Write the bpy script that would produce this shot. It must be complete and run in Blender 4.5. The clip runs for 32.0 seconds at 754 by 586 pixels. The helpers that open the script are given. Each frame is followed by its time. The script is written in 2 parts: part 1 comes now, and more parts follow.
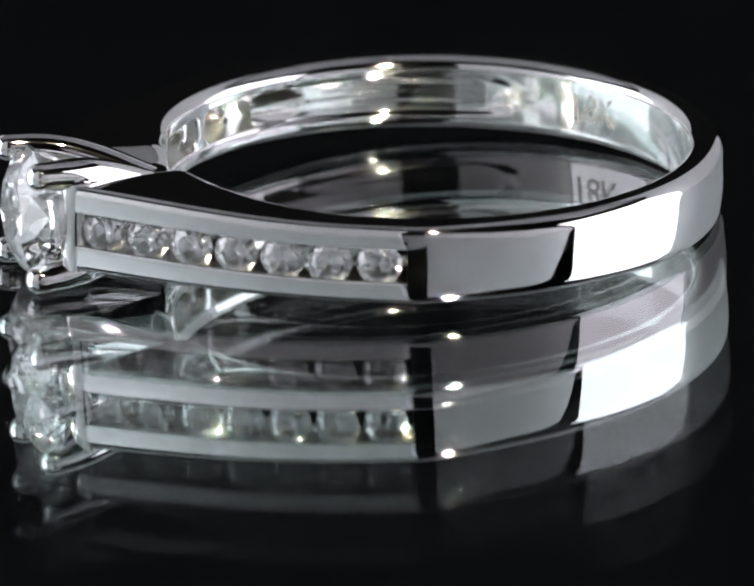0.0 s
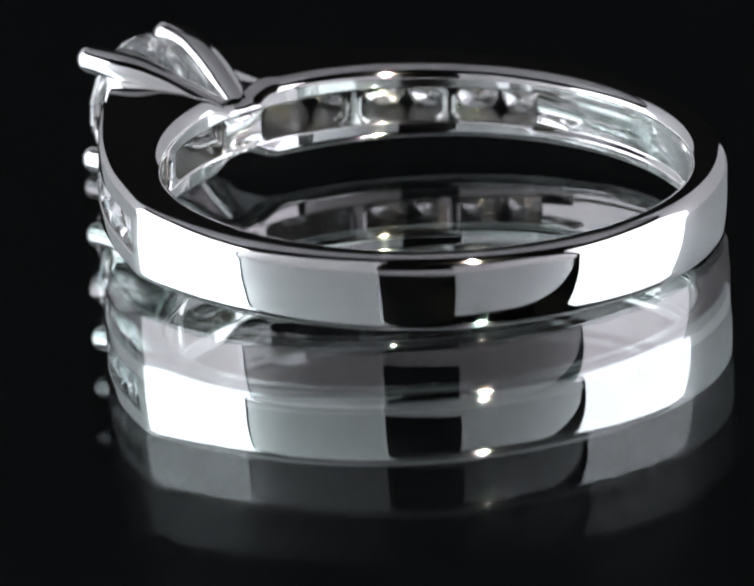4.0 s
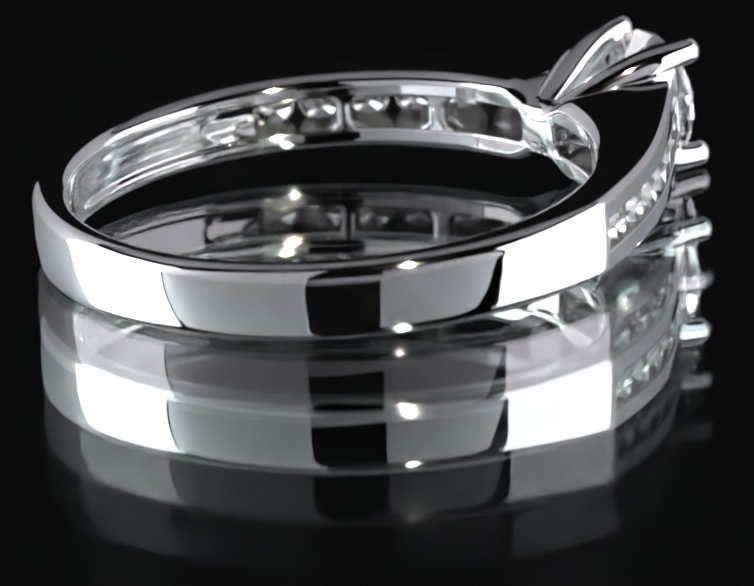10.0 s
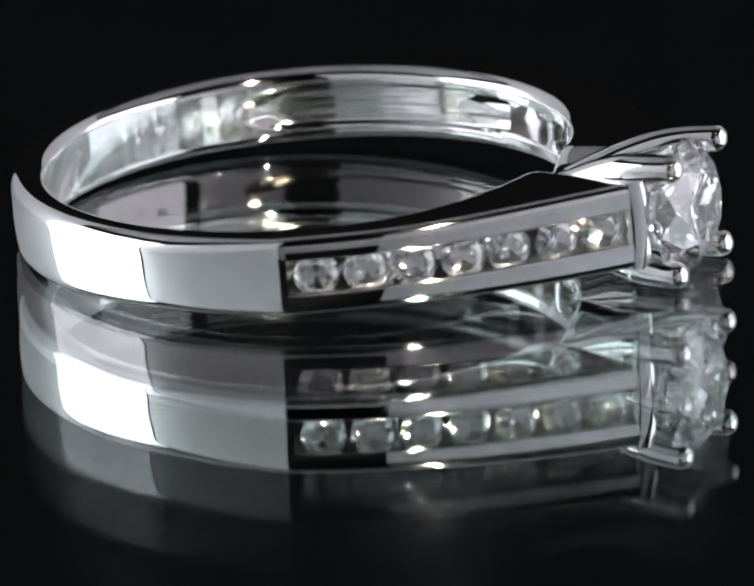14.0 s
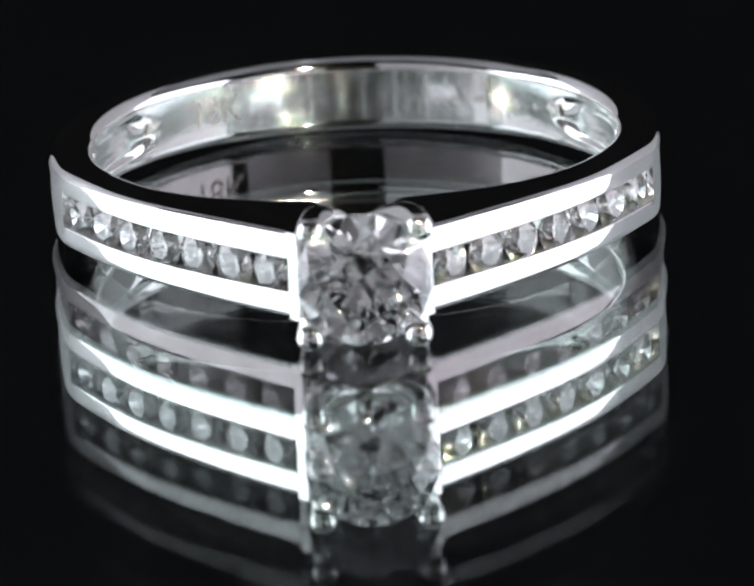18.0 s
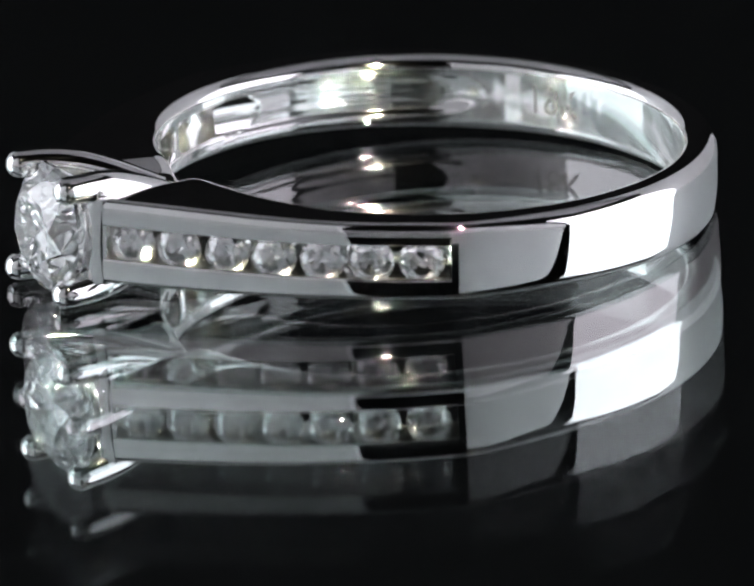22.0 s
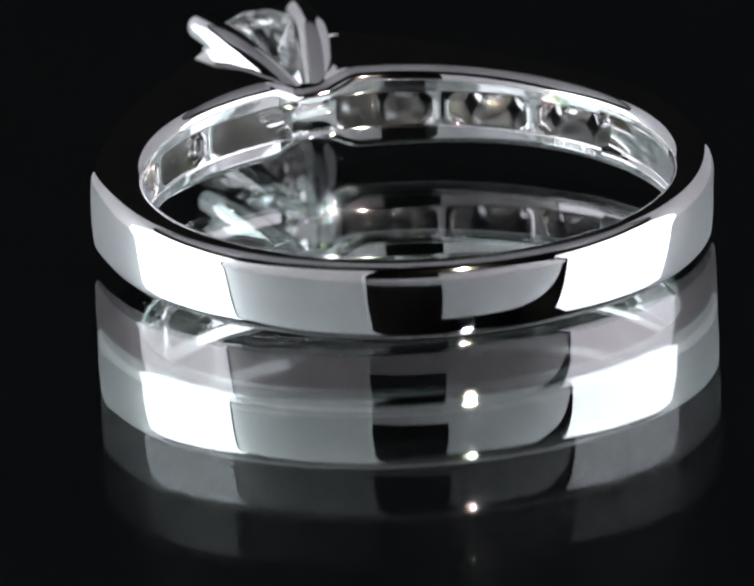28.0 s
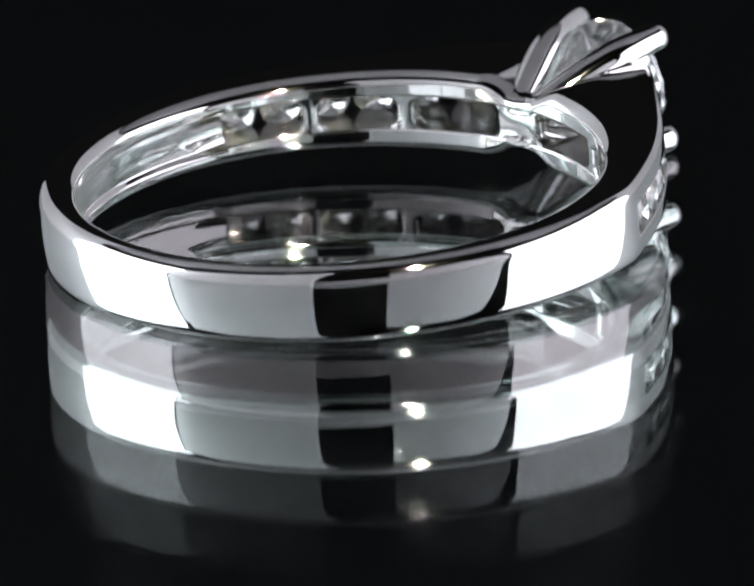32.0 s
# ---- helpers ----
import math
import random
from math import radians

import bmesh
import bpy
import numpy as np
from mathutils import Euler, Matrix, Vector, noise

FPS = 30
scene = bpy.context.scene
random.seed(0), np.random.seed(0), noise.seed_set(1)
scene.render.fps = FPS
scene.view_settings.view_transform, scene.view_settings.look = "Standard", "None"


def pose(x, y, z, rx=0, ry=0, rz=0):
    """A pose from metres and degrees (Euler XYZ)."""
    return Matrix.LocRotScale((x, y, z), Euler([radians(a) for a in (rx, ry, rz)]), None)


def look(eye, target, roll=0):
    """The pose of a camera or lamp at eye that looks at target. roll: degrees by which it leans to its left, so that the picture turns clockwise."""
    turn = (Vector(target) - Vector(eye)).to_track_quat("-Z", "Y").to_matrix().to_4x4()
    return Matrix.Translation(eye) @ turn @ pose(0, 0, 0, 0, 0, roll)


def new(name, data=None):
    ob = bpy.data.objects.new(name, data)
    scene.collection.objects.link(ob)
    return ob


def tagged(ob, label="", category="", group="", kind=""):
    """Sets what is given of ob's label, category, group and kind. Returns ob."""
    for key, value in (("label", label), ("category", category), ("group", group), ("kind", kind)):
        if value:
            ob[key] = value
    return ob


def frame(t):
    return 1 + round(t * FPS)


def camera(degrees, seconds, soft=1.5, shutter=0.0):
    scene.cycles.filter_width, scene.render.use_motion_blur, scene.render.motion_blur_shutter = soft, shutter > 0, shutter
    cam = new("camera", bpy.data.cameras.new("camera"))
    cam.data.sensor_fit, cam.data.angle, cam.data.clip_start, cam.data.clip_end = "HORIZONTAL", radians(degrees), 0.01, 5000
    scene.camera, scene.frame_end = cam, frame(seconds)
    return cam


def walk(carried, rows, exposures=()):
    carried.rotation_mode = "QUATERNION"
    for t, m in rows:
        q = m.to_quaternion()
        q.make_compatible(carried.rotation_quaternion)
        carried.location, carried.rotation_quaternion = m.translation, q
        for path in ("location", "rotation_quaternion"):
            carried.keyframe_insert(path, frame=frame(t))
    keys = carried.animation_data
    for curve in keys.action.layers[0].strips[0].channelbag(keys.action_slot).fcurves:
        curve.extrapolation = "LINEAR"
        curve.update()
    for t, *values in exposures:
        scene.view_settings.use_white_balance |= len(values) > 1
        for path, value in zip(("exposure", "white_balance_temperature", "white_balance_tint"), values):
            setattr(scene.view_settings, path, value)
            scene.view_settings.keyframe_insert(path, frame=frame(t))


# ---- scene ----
S = 0.01468  # metres per drawing unit: the ring is drawn with an inner radius of 0.579 units (17 mm bore)
PERIOD = 22.56  # seconds for one turn of the turntable

# ---- camera: long lens, standing still ----
cam = camera(2.5, 32.0, soft=2.3)
cam.data.dof.use_dof = True  # a close-up lens: the near side of the band is a little out of focus
cam.data.dof.focus_distance, cam.data.dof.aperture_fstop = 0.5535, 120.0
EYE = Vector((0.0, -0.52745, 0.17418))
FORWARD = Vector((0.0, math.cos(0.32242), -math.sin(0.32242)))
CAM_POSE = look(EYE, EYE + FORWARD, -2.558)
walk(cam, [(0.0, CAM_POSE), (32.0, CAM_POSE)])

# ---- world: an unlit room ----
world = bpy.data.worlds.new("dark_room")
world.use_nodes = True
world.node_tree.nodes["Background"].inputs["Color"].default_value = (0.9, 0.95, 1.0, 1)
world.node_tree.nodes["Background"].inputs["Strength"].default_value = 0.0035
scene.world = world
scene.cycles.max_bounces = 24
scene.cycles.glossy_bounces = 16
scene.cycles.transmission_bounces = 20
scene.cycles.diffuse_bounces = 3
scene.cycles.sample_clamp_indirect = 0.0
scene.cycles.caustics_reflective = False
scene.cycles.caustics_refractive = False

PANEL_LEFT, PANEL_RIGHT, LAMP = 2.6, 2.3, 42000.0  # radiance of the two light panels and of the small lamp


# ---- materials ----
def material(name):
    m = bpy.data.materials.new(name)
    m.use_nodes = True
    return m, m.node_tree.nodes, m.node_tree.links, m.node_tree.nodes["Principled BSDF"]


def add_noise(nodes, links, scale, detail=4.0, stretch=(1, 1, 1)):
    co = nodes.new("ShaderNodeTexCoord")
    mp = nodes.new("ShaderNodeMapping")
    mp.inputs["Scale"].default_value = stretch
    tx = nodes.new("ShaderNodeTexNoise")
    tx.inputs["Scale"].default_value = scale
    tx.inputs["Detail"].default_value = detail
    links.new(co.outputs["Object"], mp.inputs["Vector"])
    links.new(mp.outputs["Vector"], tx.inputs["Vector"])
    return tx


def ramp(nodes, links, socket, low, high, a=0.3, b=0.7):
    r = nodes.new("ShaderNodeValToRGB")
    r.color_ramp.elements[0].position, r.color_ramp.elements[1].position = a, b
    r.color_ramp.elements[0].color, r.color_ramp.elements[1].color = low, high
    links.new(socket, r.inputs["Fac"])
    return r.outputs["Color"]


def bump(nodes, links, socket, bsdf, strength, distance):
    b = nodes.new("ShaderNodeBump")
    b.inputs["Strength"].default_value, b.inputs["Distance"].default_value = strength, distance
    links.new(socket, b.inputs["Height"])
    links.new(b.outputs["Normal"], bsdf.inputs["Normal"])


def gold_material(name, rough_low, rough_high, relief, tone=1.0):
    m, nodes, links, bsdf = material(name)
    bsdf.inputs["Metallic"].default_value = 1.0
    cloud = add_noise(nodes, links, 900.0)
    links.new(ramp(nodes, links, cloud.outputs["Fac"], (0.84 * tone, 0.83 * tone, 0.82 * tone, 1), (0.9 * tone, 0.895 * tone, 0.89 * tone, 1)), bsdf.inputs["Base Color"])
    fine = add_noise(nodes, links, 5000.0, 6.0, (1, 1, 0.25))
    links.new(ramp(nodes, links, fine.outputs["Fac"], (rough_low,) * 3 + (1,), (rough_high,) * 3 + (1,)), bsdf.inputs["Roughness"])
    wave = add_noise(nodes, links, 350.0, 2.0)
    bump(nodes, links, wave.outputs["Fac"], bsdf, relief, 0.00004)
    return m


GOLD = gold_material("polished_white_gold", 0.015, 0.035, 0.36)
GOLD_INNER = gold_material("inner_white_gold", 0.055, 0.09, 0.06, 0.8)
# rough as cast; its low tone paints in the shade of the stone channel
GOLD_CAST_SHADED = gold_material("unpolished_shaded_gold", 0.16, 0.26, 0.4, 0.44)
GOLD_ENGRAVED = gold_material("engraved_white_gold", 0.2, 0.35, 0.3, 0.46)
GOLD_WORN = gold_material("worn_white_gold", 0.15, 0.3, 0.8, 0.72)


def diamond_material(name, haze):
    m, nodes, links, bsdf = material(name)
    bsdf.inputs["Base Color"].default_value = (0.985, 0.99, 0.99, 1)
    bsdf.inputs["Transmission Weight"].default_value = 1.0
    bsdf.inputs["IOR"].default_value = 2.42
    bsdf.inputs["Roughness"].default_value = haze
    return m


DIAMOND = diamond_material("diamond", 0.0)
DIAMOND_CENTRE = diamond_material("fingered_diamond", 0.016)

MIRROR_GLASS, nodes, links, bsdf = material("mirror_glass")
bsdf.inputs["Base Color"].default_value = (0.89, 0.965, 0.95, 1)
bsdf.inputs["Transmission Weight"].default_value = 1.0
bsdf.inputs["IOR"].default_value = 1.5
bsdf.inputs["Roughness"].default_value = 0.0
bsdf.inputs["Specular Tint"].default_value = (0.80, 0.68, 0.73, 1)

SILVER, nodes, links, bsdf = material("mirror_silver")
bsdf.inputs["Base Color"].default_value = (0.75, 0.765, 0.76, 1)
bsdf.inputs["Metallic"].default_value = 1.0
bsdf.inputs["Roughness"].default_value = 0.0


def plain(name, low, high, rough, scale, relief=0.2, metallic=0.0):
    m, nodes, links, bsdf = material(name)
    bsdf.inputs["Roughness"].default_value, bsdf.inputs["Metallic"].default_value = rough, metallic
    t = add_noise(nodes, links, scale)
    links.new(ramp(nodes, links, t.outputs["Fac"], (*low, 1), (*high, 1)), bsdf.inputs["Base Color"])
    bump(nodes, links, t.outputs["Fac"], bsdf, relief, 0.0004)
    return m


WHITE_CARD = plain("white_card", (0.85, 0.86, 0.86), (0.89, 0.89, 0.89), 0.9, 60.0)
GREY_CARD = plain("grey_card", (0.38, 0.385, 0.39), (0.44, 0.44, 0.44), 0.9, 60.0)
BLACK_CLOTH = plain("black_velvet", (0.008, 0.008, 0.008), (0.013, 0.013, 0.013), 1.0, 900.0)
BLACK_CLOTH.node_tree.nodes["Principled BSDF"].inputs["Specular IOR Level"].default_value = 0.0
BLACK_METAL = plain("black_metal", (0.012, 0.012, 0.012), (0.02, 0.02, 0.02), 0.5, 200.0)
ROOM_PAINT = plain("grey_room_paint", (0.10, 0.105, 0.11), (0.13, 0.13, 0.135), 0.9, 12.0)
ROOM_PAINT.node_tree.nodes["Principled BSDF"].inputs["Specular IOR Level"].default_value = 0.1
TABLE_TOP = plain("dark_table", (0.012, 0.012, 0.013), (0.02, 0.02, 0.02), 0.6, 80.0)


def glowing(name, colour, strength):
    m, nodes, links, bsdf = material(name)
    bsdf.inputs["Base Color"].default_value = (0.8, 0.8, 0.8, 1)
    bsdf.inputs["Emission Color"].default_value = (*colour, 1)
    bsdf.inputs["Emission Strength"].default_value = strength
    return m


GLOW_LEFT = glowing("light_panel_left", (0.95, 0.98, 1.06), PANEL_LEFT)
GLOW_RIGHT = glowing("light_panel_right", (0.985, 0.96, 1.07), PANEL_RIGHT)
GLOW_LAMP = glowing("lamp_bulb", (1.0, 0.9, 0.66), LAMP)


# ---- building helpers ----
def part(name, bm, mat, parent=None, label="", smooth=True):
    me = bpy.data.meshes.new(name)
    bmesh.ops.recalc_face_normals(bm, faces=bm.faces[:])
    bm.to_mesh(me)
    bm.free()
    me.polygons.foreach_set("use_smooth", [smooth] * len(me.polygons))
    me.materials.append(mat)
    if smooth:
        me.set_sharp_from_angle(angle=radians(38))
    ob = new(name, me)
    ob.parent = parent
    if label:
        ob["label"] = label
    return ob


def empty(name, m=None):
    ob = new(name)
    ob.empty_display_size = 0.005
    if m is not None:
        ob.matrix_basis = m
    return ob


def sweep(rings, closed=False):
    """A tube through rings of points, capped at both ends unless closed."""
    bm = bmesh.new()
    rows = [[bm.verts.new(p) for p in ring] for ring in rings]
    n = len(rows[0])
    pairs = list(zip(rows, rows[1:])) + ([(rows[-1], rows[0])] if closed else [])
    for a, b in pairs:
        for i in range(n):
            bm.faces.new((a[i], a[(i + 1) % n], b[(i + 1) % n], b[i]))
    if not closed:
        bm.faces.new(rows[0][::-1])
        bm.faces.new(rows[-1])
    return bm


def box(size, centre=(0, 0, 0), bevel=0.0):
    bm = bmesh.new()
    bmesh.ops.create_cube(bm, size=1.0)
    bmesh.ops.scale(bm, vec=size, verts=bm.verts)
    bmesh.ops.translate(bm, vec=centre, verts=bm.verts)
    if bevel:
        bmesh.ops.bevel(bm, geom=bm.edges[:], offset=bevel, segments=3, profile=0.6, affect="EDGES")
    return bm


def soft_sign(x, power):
    return math.copysign(abs(x) ** power, x)


def tube(path, radii, sides=20, square=None):
    """A bar along a path of points, with a radius at each; square below 1 flattens its four sides there."""
    square = square or [1.0] * len(path)
    path = [Vector(p) for p in path]
    rings = []
    for i, p in enumerate(path):
        d = (path[min(i + 1, len(path) - 1)] - path[max(i - 1, 0)]).normalized()
        u = d.cross(Vector((0, 0, 1)))
        u = u.normalized() if u.length > 1e-6 else Vector((0, 1, 0))
        v = u.cross(d)
        rings.append([p + radii[i] * (soft_sign(math.cos(a), square[i]) * u * (0.3 + 0.7 * square[i]) + soft_sign(math.sin(a), square[i]) * v) for a in (2 * math.pi * k / sides for k in range(sides))])
    return sweep(rings)


def bezier(a, b, c, d, n):
    a, b, c, d = Vector(a), Vector(b), Vector(c), Vector(d)
    return [(1 - t) ** 3 * a + 3 * t * (1 - t) ** 2 * b + 3 * t * t * (1 - t) * c + t ** 3 * d for t in (i / n for i in range(n + 1))]


# ---- the ring's form, in drawing units: x towards the centre stone, z across the band ----
R_IN, R_OUT, SHIFT = 0.576, 0.678, 0.024  # the outside is a circle shifted towards the stone
HEAD_PHI = 8.6  # where a shoulder meets the head
CHANNEL_HALF = 0.0365
CHANNEL_END = 68.4


def fold(phi):
    """The angle from the stone, 0 to 180 on either side."""
    return abs((phi + 180.0) % 360.0 - 180.0)


def half_height(phi):
    return 0.086 + 0.002 * max(0.0, 1 - fold(phi) / 90.0) + 0.009 * ease((55.0 - fold(phi)) / 45.0)


def ease(x):
    x = min(1.0, max(0.0, x))
    return x * x * (3 - 2 * x)


# which way the outside of a shoulder faces, by the angle from the stone: it turns a little faster at the channel's end
# (the two shoulders were filed by hand and differ a little)
FACING = {
    1: ((0.0, 40.5), (12.0, 42.0), (22.0, 43.4), (34.0, 46.6), (42.0, 51.6), (46.0, 54.0), (51.5, 57.2), (55.0, 60.3), (60.0, 61.8), (66.0, 63.0), (68.6, 65.0), (70.0, 70.0), (71.6, 78.0), (74.5, 82.2), (78.0, 84.6), (84.0, 86.8)),
    -1: ((0.0, 40.5), (12.0, 42.0), (22.0, 43.6), (34.0, 47.0), (42.0, 52.0), (46.0, 54.4), (51.5, 57.4), (55.0, 59.8), (60.0, 61.3), (66.0, 63.0), (68.4, 66.0), (70.0, 71.0), (71.5, 77.0), (74.5, 80.2), (80.0, 83.3), (84.0, 86.8)),
}


def circle(phi):
    c, sn = math.cos(radians(phi)), math.sin(radians(phi))
    return SHIFT * c + math.sqrt(R_OUT ** 2 - (SHIFT * sn) ** 2)


PROFILE = {}
for side, rows in FACING.items():
    line = [circle(84.0)]
    for i in range(840):
        angle = 84.0 - 0.1 * i
        faces = float(np.interp(angle, [f[0] for f in rows], [f[1] for f in rows]))
        line.append(line[-1] - line[-1] * math.tan(radians(angle - faces)) * radians(0.1))
    PROFILE[side] = line


def outer(phi):
    """The outside radius at phi degrees from the stone: a circle, then shoulders that rise to the head."""
    line = PROFILE[1 if (phi + 180.0) % 360.0 >= 180.0 else -1]
    phi = fold(phi)
    if phi >= 84.0:
        return circle(phi)
    x = min((84.0 - phi) * 10, 839.0)
    i = int(x)
    return line[i] + (line[i + 1] - line[i]) * (x - i)


def groove(phi):
    """Depth of the hollow along the inside: shallow past the channel, with a rounded end."""
    phi = fold(phi)
    return max(0.034 * min(1.0, max(0.0, (92 - phi) / 24)) ** 1.4, 0.012 * ease((133.0 - phi) / 11.0))


def section(phi, z0, z1, low, high, low_in, high_in, hollow=0.0, crown=0.0, top=None):
    """Points round a cut through the band at phi, between the heights z0 and z1; low and high are the corner radii."""
    h = half_height(phi)
    r1, r0 = min(top or 9.0, outer(phi)), R_IN
    zm, zw = (z0 + z1) / 2, (z1 - z0) / 2
    sag = 0.0045 * (1 + 1.15 * ease((fold(phi) - 95.0) / 85.0))  # the back of the band is rounder
    pts = []

    def edge(z):
        return r1 - sag * (z / h) ** 2 - crown * ((z - zm) / zw) ** 2

    def arc(cr, cz, rad, a0, a1, n=6, wide=None):
        for i in range(1, n):
            a = radians(a0 + (a1 - a0) * i / n)
            pts.append((cr + (wide or rad) * math.cos(a), cz + rad * math.sin(a)))

    def widen(rad):  # inside edges are rounded further across the flank than along the bore
        return min(1.7 * rad, 0.5 * (r1 - r0)) if rad > 0.02 else rad

    ridged = ease((131.0 - fold(phi)) / 20.0) * ease((fold(phi) - 68.0) / 30.0) * (1 if hollow > 0 or fold(phi) > CHANNEL_END else 0)

    def inside(z):
        return r0 + hollow * groove(fold(phi) + 7.0 * (z / 0.046) ** 2) * ease((0.050 - abs(z)) / 0.014) + 0.0004 * ridged * (math.cos(z * 150.0 + 0.7) + 0.5 * math.cos(z * 290.0 + fold(phi) * 0.03)) * ease((0.062 - abs(z)) / 0.02)

    for i in range(13):
        z = z0 + low + (z1 - z0 - low - high) * i / 12
        pts.append((edge(z), z))
    arc(edge(z1 - high) - high, z1 - high, high, 0, 90)
    pts.append((edge(z1 - high) - high, z1))
    pts.append((r0 + widen(high_in), z1))
    arc(r0 + widen(high_in), z1 - high_in, high_in, 90, 180, 9, widen(high_in))
    for i in range(49):
        z = z1 - high_in + (z0 - z1 + low_in + high_in) * i / 48
        pts.append((inside(z), z))
    arc(r0 + widen(low_in), z0 + low_in, low_in, 180, 270, 9, widen(low_in))
    pts.append((r0 + widen(low_in), z0))
    pts.append((edge(z0 + low) - low, z0))
    arc(edge(z0 + low) - low, z0 + low, low, 270, 360)
    c, s = math.cos(radians(phi)), math.sin(radians(phi))
    return [Vector((r * c, r * s, z)) * S for r, z in pts]


def steps(a, b, step):
    n = max(1, round(abs(b - a) / step))
    return [a + (b - a) * i / n for i in range(n + 1)]


def brilliant(radius):
    """A round brilliant cut: table, stars, kites, girdle and pavilion, its axis along x and its girdle at the origin."""
    bm = bmesh.new()
    R, h, d, g = radius, 0.30 * radius, 0.86 * radius, 0.035 * radius
    rt, rs, rl = 0.57 * R, 0.80 * R, 0.28 * R

    def ring(r, z, k, n):
        a = 2 * math.pi * k / n
        return bm.verts.new((z, r * math.cos(a), r * math.sin(a)))

    table = [ring(rt, g + h, k, 8) for k in range(8)]
    star = [ring(rs, g + h * (R - rs * math.cos(math.pi / 8)) / (R - rt), k + 0.5, 8) for k in range(8)]
    top = [ring(R, g, k, 16) for k in range(16)]
    low = [ring(R, -g, k, 16) for k in range(16)]
    mid = [ring(rl, -g - d * (1 - rl * math.cos(math.pi / 8) / R), k + 0.5, 8) for k in range(8)]
    culet = bm.verts.new((-g - d, 0, 0))
    bm.faces.new(table)
    for k in range(8):
        a, b, c = top[2 * k], top[2 * k + 1], top[(2 * k + 2) % 16]
        e, f, i = low[2 * k], low[2 * k + 1], low[(2 * k + 2) % 16]
        n = (k + 1) % 8
        bm.faces.new((table[k], star[k], table[n]))
        bm.faces.new((table[k], star[k - 1], a, star[k]))
        bm.faces.new((star[k], a, b))
        bm.faces.new((star[k], b, c))
        bm.faces.new((a, e, f, b))
        bm.faces.new((b, f, i, c))
        bm.faces.new((culet, mid[k], e, mid[k - 1]))
        bm.faces.new((mid[k], f, e))
        bm.faces.new((mid[k], i, f))
    return bm


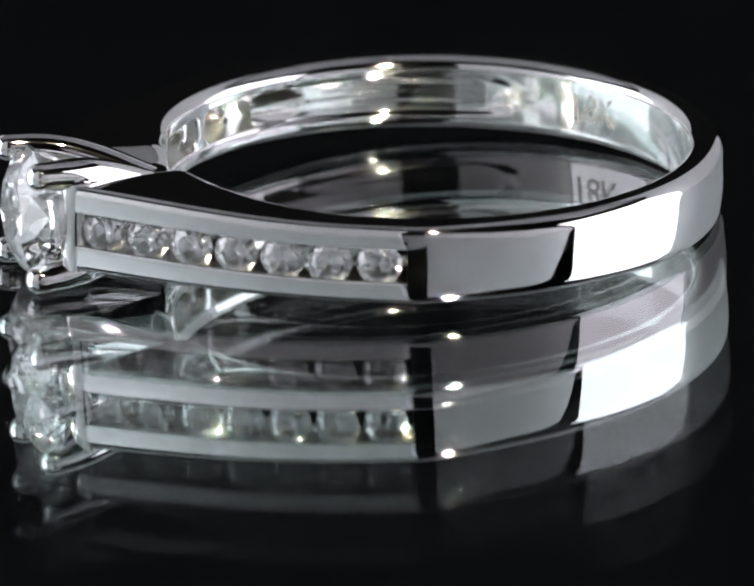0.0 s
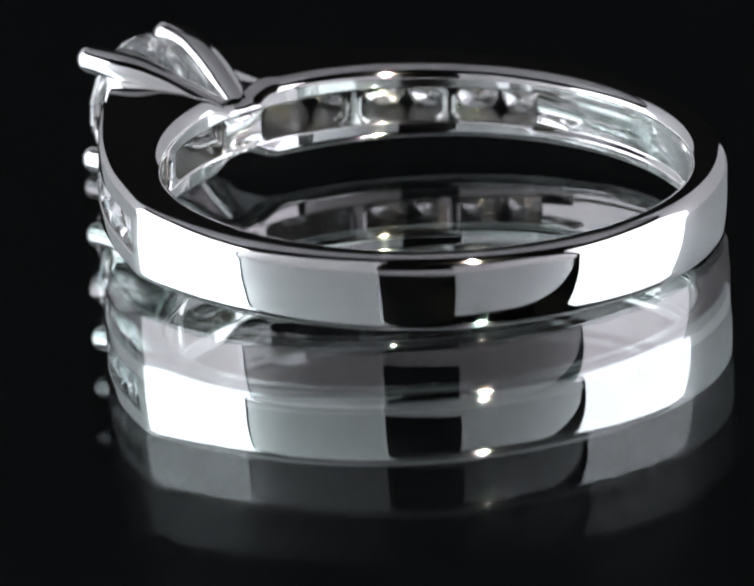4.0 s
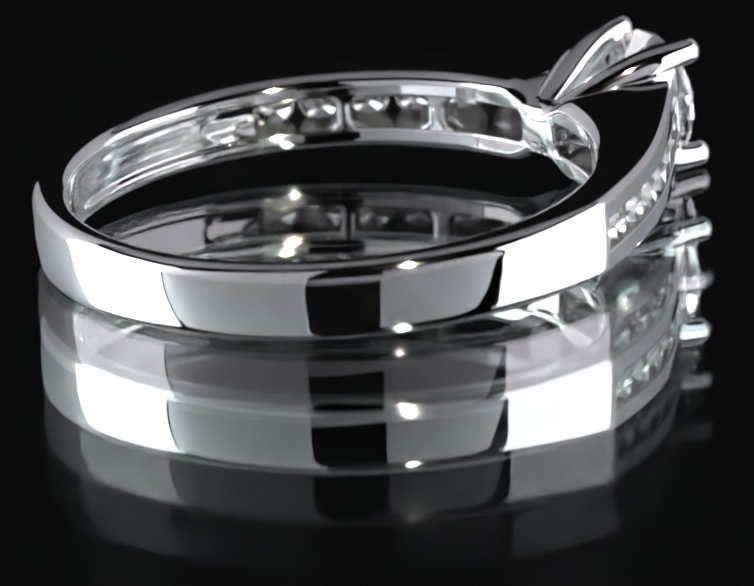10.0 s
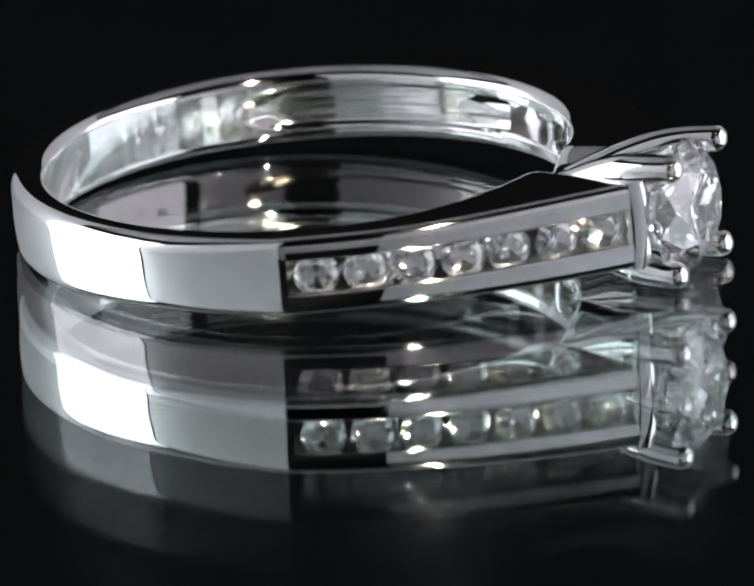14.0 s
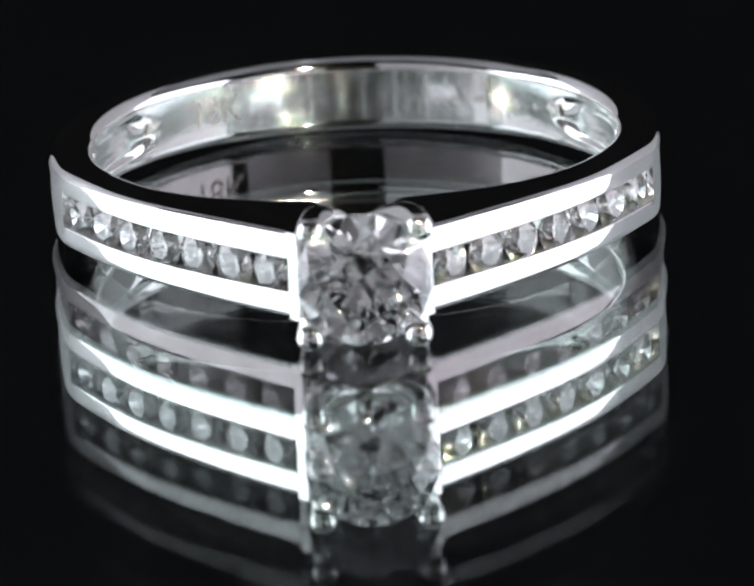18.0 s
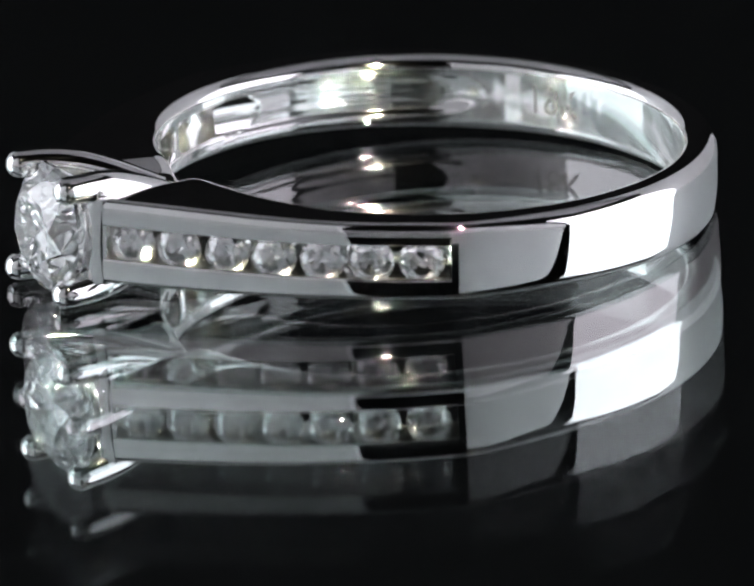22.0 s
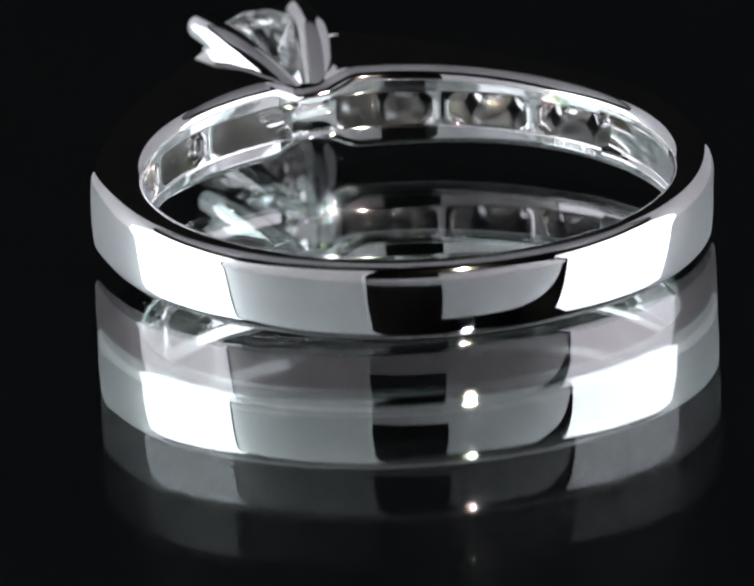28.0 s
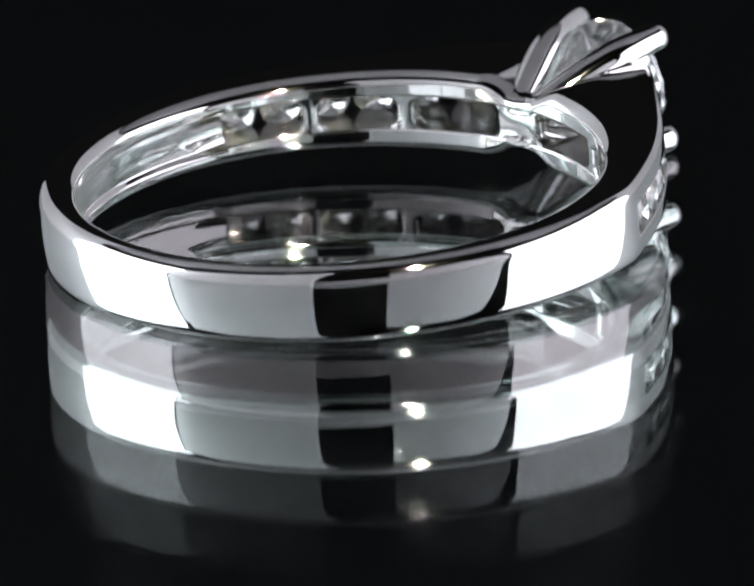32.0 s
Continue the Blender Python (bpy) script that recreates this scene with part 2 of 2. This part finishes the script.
def build_ring():
    ring = empty("engagement_ring")
    tagged(ring, "polished white gold diamond ring with channel-set shoulders lying on a mirror", "ring")
    # plain shank, from one channel's end round to the other
    rows = []
    for p in steps(CHANNEL_END, 360 - CHANNEL_END, 0.6):
        worn = ease((fold(p) - CHANNEL_END) / 24.0)  # outer edges grow rounder away from the channel
        rows.append(section(p, -half_height(p), half_height(p), 0.019 + 0.008 * worn, 0.019 + 0.017 * worn, 0.029, 0.029, 1.0))
    shank = part("shank", sweep(rows), GOLD, ring, "mirror-polished plain white gold band")
    shank.data.materials.append(GOLD_INNER)
    for f in shank.data.polygons:
        if Vector(f.center[:2]).length < (R_IN + 0.034) * S and abs(f.normal.z) < 0.35:
            f.material_index = 1
    for side in (1, -1):
        # two rails a shoulder, with the stones between them
        for z_side in (1, -1):
            def rail(a, b):
                rows = []
                for p in steps(a, b, 0.6):
                    # near the head the rails are cut back along the prongs
                    t = math.tan(radians(max(p, 3.0)))
                    top = min(0.855, max(0.612, 0.1646 / (0.3077 - t))) / math.cos(radians(p)) if p < HEAD_PHI else None
                    deep = min(top or 9.0, outer(side * p)) - R_IN
                    z = sorted((z_side * CHANNEL_HALF, z_side * (half_height(p) - 0.034 * ease((11.0 - p) / 10.0))))
                    out_a, out_b, in_a, in_b = min(0.005, deep * 0.2), min(0.019, deep * 0.36), min(0.008, deep * 0.3), min(0.029, deep * 0.5)
                    ends = (out_a, out_b, in_a, in_b) if z_side > 0 else (out_b, out_a, in_b, in_a)
                    rows.append(section(side * p, z[0], z[1], *ends, 0.0, 0.0016, top))
                return sweep(rows)

            ob = part("channel_rail", rail(0.0, CHANNEL_END), GOLD, ring)
            # walls facing the channel get the rough gold with shade in its colour
            ob.data.materials.append(GOLD_CAST_SHADED)
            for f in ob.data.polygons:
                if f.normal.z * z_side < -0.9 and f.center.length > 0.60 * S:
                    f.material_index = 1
        # bars between the gallery windows, spread where they meet the rails
        for a, b in ((2.4, 5.5), (26.3, 30.4), (47.6, 51.0)):
            rows = []
            for i in range(17):
                z = -0.048 + 0.096 * i / 16
                half = radians((b - a) / 2) * (1 + 1.3 * max(0.0, (abs(z) - 0.016) / 0.021) ** 2)
                mid = radians(side * (a + b) / 2)
                ring_pts = []
                for k in range(16):
                    q = 2 * math.pi * k / 16
                    cq, sq = math.cos(q), math.sin(q)
                    u = math.copysign(abs(cq) ** 0.5, cq)
                    v = math.copysign(abs(sq) ** 0.5, sq)
                    r, ang = R_IN + 0.026 + 0.024 * v, mid + half * u
                    ring_pts.append(Vector((r * math.cos(ang), r * math.sin(ang), z)) * S)
                rows.append(ring_pts)
            part("gallery_bar", sweep(rows), GOLD, ring)
        # bar that closes the channel beside the head, bowed towards the stone
        rows = []
        for i in range(25):
            z = -0.097 + 0.194 * i / 24
            bow = 0.9 * (1 - (z / 0.097) ** 2)
            a, b = 8.2 - 0.4 * bow, 10.7 - 0.15 * bow
            ring_pts = []
            for k in range(20):
                q = 2 * math.pi * k / 20
                p = (a + b) / 2 + (b - a) / 2 * soft_sign(math.cos(q), 0.45)
                r = outer(side * p) - 0.0205 - 0.0045 * (z / 0.088) ** 2 + 0.023 * soft_sign(math.sin(q), 0.45)
                ring_pts.append(Vector((r * math.cos(radians(side * p)), r * math.sin(radians(side * p)), z)) * S)
            rows.append(ring_pts)
        part("channel_end_bar", sweep(rows), GOLD, ring)
        # seven channel stones at even steps along the shoulder
        samples = steps(11.0, 67.6, 0.25)
        pts = [outer(side * p) * Vector((math.cos(radians(p)), math.sin(radians(p)))) for p in samples]
        run = [0.0]
        for a, b in zip(pts, pts[1:]):
            run.append(run[-1] + (b - a).length)
        for k in range(7):
            want = run[-1] * (k + 0.5) / 7
            i = min(range(1, len(run) - 1), key=lambda j: abs(run[j] - want))
            d = (pts[i + 1] - pts[i - 1]).normalized()
            n = Vector((d.y, -d.x))
            at = pts[i] - n * 0.019
            turn = math.atan2(n.y, n.x)
            ob = part("channel_diamond", brilliant(0.0500 * S), DIAMOND, ring, "" if k else "small round brilliant diamond in the channel", smooth=False)
            ob.matrix_basis = Matrix.Translation((at.x * S, side * at.y * S, 0)) @ Matrix.Rotation(side * turn, 4, "Z") @ Matrix.Rotation(k * 0.7 + side, 4, "X") @ Matrix.Rotation(radians(random.uniform(-4, 4)), 4, "Y") @ Matrix.Rotation(radians(random.uniform(-4, 4)), 4, "Z")
    # hallmark and worn marks stamped inside the shank
    text = bpy.data.curves.new("hallmark", "FONT")
    text.body, text.size, text.extrude = "18K", 0.092, 0.002
    text.align_x, text.align_y = "CENTER", "CENTER"
    holder = new("hallmark_text", text)
    flat = bpy.data.meshes.new_from_object(holder.evaluated_get(bpy.context.evaluated_depsgraph_get()))
    bpy.data.objects.remove(holder)
    bm = bmesh.new()
    bm.from_mesh(flat)
    bpy.data.meshes.remove(flat)
    for v in bm.verts:
        x, y, z = v.co
        a, r = radians(-148.0) - x * 0.85 / R_IN, R_IN - z
        v.co = Vector((r * math.cos(a), r * math.sin(a), y)) * S
    part("hallmark", bm, GOLD_ENGRAVED, ring, "stamped hallmark", smooth=False)
    for phi, z, w, h in ((-128.5, 0.008, 0.034, 0.036), (-131.0, -0.014, 0.02, 0.014), (129.0, 0.010, 0.052, 0.050), (135.5, 0.004, 0.020, 0.024), (138.0, -0.026, 0.024, 0.012), (141.0, 0.004, 0.030, 0.032), (151.0, 0.0, 0.040, 0.034), (157.0, -0.006, 0.016, 0.03)):
        bm = box((0.004 * S, w * S, h * S), (0, 0, 0), 0.0015 * S)
        for v in bm.verts:  # a rubbed, uneven outline
            swing = math.atan2(v.co.z, v.co.y)
            v.co.yz *= (0.72 + 0.16 * math.sin(3 * swing + phi) + 0.1 * math.sin(5 * swing + 2 * phi)) / max(abs(math.cos(swing)), abs(math.sin(swing))) ** -0.7
        ob = part("worn_stamp", bm, GOLD_WORN, ring)
        ob.matrix_basis = Matrix.Rotation(radians(phi), 4, "Z") @ Matrix.Translation(((R_IN + 0.0011) * S, 0, z * S))
    # head: collet, four prongs and the centre stone
    rows = []
    for i in range(25):
        p = -5.2 + 10.4 * i / 24
        flare = 0.030 + 0.020 * abs(p / 5.2) ** 2
        deep = 0.072 - 0.03 * abs(p / 5.2) ** 3
        ring_pts = []
        for k in range(24):
            q = 2 * math.pi * k / 24
            r, z = R_IN + 0.0015 + deep / 2 + deep / 2 * soft_sign(math.cos(q), 0.5), (flare + 0.012) * soft_sign(math.sin(q), 0.5)
            ring_pts.append(Vector((r * math.cos(radians(p)), r * math.sin(radians(p)), z)) * S)
        rows.append(ring_pts)
    part("collet", sweep(rows), GOLD, ring, "solid waisted saddle under the centre stone")
    for sy in (1, -1):
        for sz in (1, -1):
            lean = 0.008 + 0.005 * sz  # the head sits a little askew
            path = bezier((0.60, sy * 0.024, sz * 0.022), (0.70, sy * 0.052, sz * 0.060), (0.80, sy * 0.104 + 0.5 * lean, sz * 0.118), (0.925, sy * 0.117 + lean, sz * 0.118), 22)
            radii = [0.035 + 0.005 * math.sin(math.pi / 2 * min(1, i / 12)) - 0.009 * ease((i - 14) / 8) for i in range(23)]
            end, way = path[-1], (path[-1] - path[-2]).normalized()
            for k in range(1, 8):
                a = k / 7 * math.pi / 2
                path.append(end + way * 0.030 * math.sin(a))
                radii.append(max(0.001, radii[22] * math.cos(a)))
            part("prong", tube([p * S for p in path], [r * S for r in radii], 32, [0.94 + 0.06 * ease((i - 11) / 9) for i in range(len(path))]), GOLD, ring)
    ob = part("centre_diamond", brilliant(0.147 * S), DIAMOND_CENTRE, ring, "round brilliant-cut colourless diamond in four prongs", smooth=False)
    ob.matrix_basis = Matrix.Translation((0.904 * S, 0.007 * S, 0)) @ Matrix.Rotation(0.2, 4, "X")
    return ring


# ---- setting: turntable mirror, table, light box ----
def disc(radius, z0, z1, bevel, n=128):
    prof = [(radius - bevel, z0), (radius, z0 + bevel), (radius, z1 - bevel), (radius - bevel, z1)]
    return sweep([[Vector((r * math.cos(2 * math.pi * k / n), r * math.sin(2 * math.pi * k / n), z)) for k in range(n)] for r, z in prof])


def build_setting():
    plate = empty("mirror_turntable")
    tagged(plate, "round back-silvered glass mirror on a black turntable", "turntable")
    glass = part("mirror_plate", disc(0.07, -0.00304, 0.0, 0.0004), MIRROR_GLASS, plate, "clear glass mirror with silvered back", smooth=False)
    glass.data.materials.append(SILVER)
    for f in glass.data.polygons:
        if f.normal.z < -0.9:
            f.material_index = 1
    part("turntable_base", disc(0.066, -0.012, -0.0031, 0.0006), BLACK_METAL, plate, "black turntable base")
    table = part("floor", box((3.2, 3.2, 0.04), (0, 0, -0.0322)), TABLE_TOP, smooth=False)
    tagged(table, "dark matt table top under the turntable", "table", kind="structure")

    # the dim room round the table top
    for name, size, at in (("wall_north", (3.2, 0.1, 2.4), (0, 1.55, 1.188)), ("wall_south", (3.2, 0.1, 2.4), (0, -1.55, 1.188)), ("wall_east", (0.1, 3.0, 2.4), (1.55, 0, 1.188)), ("wall_west", (0.1, 3.0, 2.4), (-1.55, 0, 1.188)), ("ceiling", (3.2, 3.2, 0.1), (0, 0, 2.438))):
        tagged(part(name, box(size, at), ROOM_PAINT, smooth=False), "plain dark grey painted surface of the dim room", name.split("_")[0], kind="structure")

    def card(name, bm, mat, label, category):
        ob = part(name, bm, mat, None, "", smooth=False)
        tagged(ob, label, category, group="cards of the light box" if category == "card" else "")
        return ob

    card("backdrop", box((0.20, 0.004, 0.26), (0.0, 0.232, 0.118)), BLACK_CLOTH, "black velvet backdrop board behind the turntable", "backdrop")["kind"] = "structure"
    for side in (-1, 1):
        a, b = Vector((side * 0.2995, (0.160, 0.0, 0.122)[side + 1] + 0.002)), Vector((side * 0.08, 0.226))
        ob = card("white_card", box(((b - a).length, 0.004, 0.24)), WHITE_CARD, "upright white card between light panel and black backdrop", "card")
        ob.matrix_basis = Matrix.Translation(((a.x + b.x) / 2, (a.y + b.y) / 2, 0.108)) @ Matrix.Rotation(math.atan((b.y - a.y) / (b.x - a.x)), 4, "Z")
    # side light panels
    for side, mat, y0, y1 in ((-1, GLOW_LEFT, -0.11, 0.160), (1, GLOW_RIGHT, -0.18, 0.122)):
        lamp = empty("light_panel")
        tagged(lamp, "upright white light panel in a black frame", "light panel", group="light panels beside the turntable")
        x, yc, w = side * 0.30, (y0 + y1) / 2, y1 - y0
        part("diffuser", box((0.004, w, 0.24), (x, yc, 0.108)), mat, lamp, "glowing white diffuser", smooth=False)
        part("frame", box((0.02, w - 0.002, 0.24), (x + side * 0.0125, yc, 0.112)), BLACK_METAL, lamp, "black panel housing", smooth=False)
    # front cards beside and below the lens
    a, b = Vector((-0.2965, -0.1165)), Vector((-0.0240, -0.092))
    ob = card("front_card", box(((b - a).length, 0.004, 0.20)), WHITE_CARD, "upright white card beside the lens opening", "card")
    ob.matrix_basis = Matrix.Translation(((a.x + b.x) / 2, (a.y + b.y) / 2, 0.088)) @ Matrix.Rotation(math.atan2(b.y - a.y, b.x - a.x), 4, "Z")
    # the low card has a curved upper corner
    bm = bmesh.new()
    outline = []
    for i in range(25):
        az = 12.0 + 45.5 * i / 24
        x, y = 0.152 * math.tan(radians(az)), -0.152
        rise = 30.0 * (1 - ((az - 12.0) / 45.6) ** 6.0) ** 0.55
        outline.append((x, y, math.hypot(x, y) * math.tan(radians(rise))))
    front = [bm.verts.new(p) for p in outline] + [bm.verts.new((outline[-1][0], -0.152, -0.012)), bm.verts.new((outline[0][0], -0.152, -0.012))]
    made = bm.faces.new(front)
    grown = bmesh.ops.extrude_face_region(bm, geom=[made])
    bmesh.ops.translate(bm, vec=(0, -0.003, 0), verts=[v for v in grown["geom"] if isinstance(v, bmesh.types.BMVert)])
    card("front_card", bm, WHITE_CARD, "low white card with a curved corner beside the lens opening", "card")
    card("front_card", box((0.081, 0.004, 0.034), (-0.0015, -0.140, 0.005)), WHITE_CARD, "low white card under the lens opening", "card")
    # unseen reflector, added overhead so prong tops and stones pick up grey
    card("added_fill_card", box((0.40, 0.22, 0.004), (0.0, 0.11, 0.25)), GREY_CARD, "unseen grey reflector card added overhead to brighten prongs and stones", "card")
    # small lamp above
    lamp = empty("spot_lamp")
    tagged(lamp, "small bright spot lamp on a bent black arm", "lamp")
    a, e, dist = radians(25.5), radians(50), 0.30
    at = Vector((math.sin(a) * math.cos(e), -math.cos(a) * math.cos(e), math.sin(e))) * dist
    turn = (-at).to_track_quat("-Z", "Y").to_matrix().to_4x4()
    part("bulb", disc(0.0042, -0.002, 0.0, 0.0005, 48), GLOW_LAMP, lamp, "glowing lamp face")
    rims = [(0.0095, 0.03), (0.0095, -0.04), (0.008, -0.04), (0.008, 0.002)]
    bm = sweep([[Vector((r * math.cos(2 * math.pi * k / 48), r * math.sin(2 * math.pi * k / 48), z)) for k in range(48)] for r, z in rims])
    part("shade", bm, BLACK_METAL, lamp, "black tubular lamp housing")
    arm = bezier((0, 0, 0.028), (0, 0.02, 0.10), (0.0, -0.05, 0.20), (0.0, -0.20, 0.26), 24)
    part("arm", tube(arm, [0.004] * 25, 12), BLACK_METAL, lamp, "bent black lamp arm")
    lamp.matrix_basis = Matrix.Translation(at) @ turn
    return plate


ring = build_ring()
plate = build_setting()


# ---- movement: ring and mirror turn together ----
RING_ON_PLATE = Matrix.Translation((0.120 * S, 0.073 * S, 0.1128 * S)) @ Matrix.Rotation(radians(197.3), 4, "Z") @ Matrix.Rotation(radians(-2.34), 4, "Y")


def motions():
    times = [0.5 * k for k in range(65)]
    turns = [(t, Matrix.Rotation(-2 * math.pi * t / PERIOD, 4, "Z")) for t in times]
    walk(ring, [(t, m @ RING_ON_PLATE) for t, m in turns])
    walk(plate, turns)


motions()
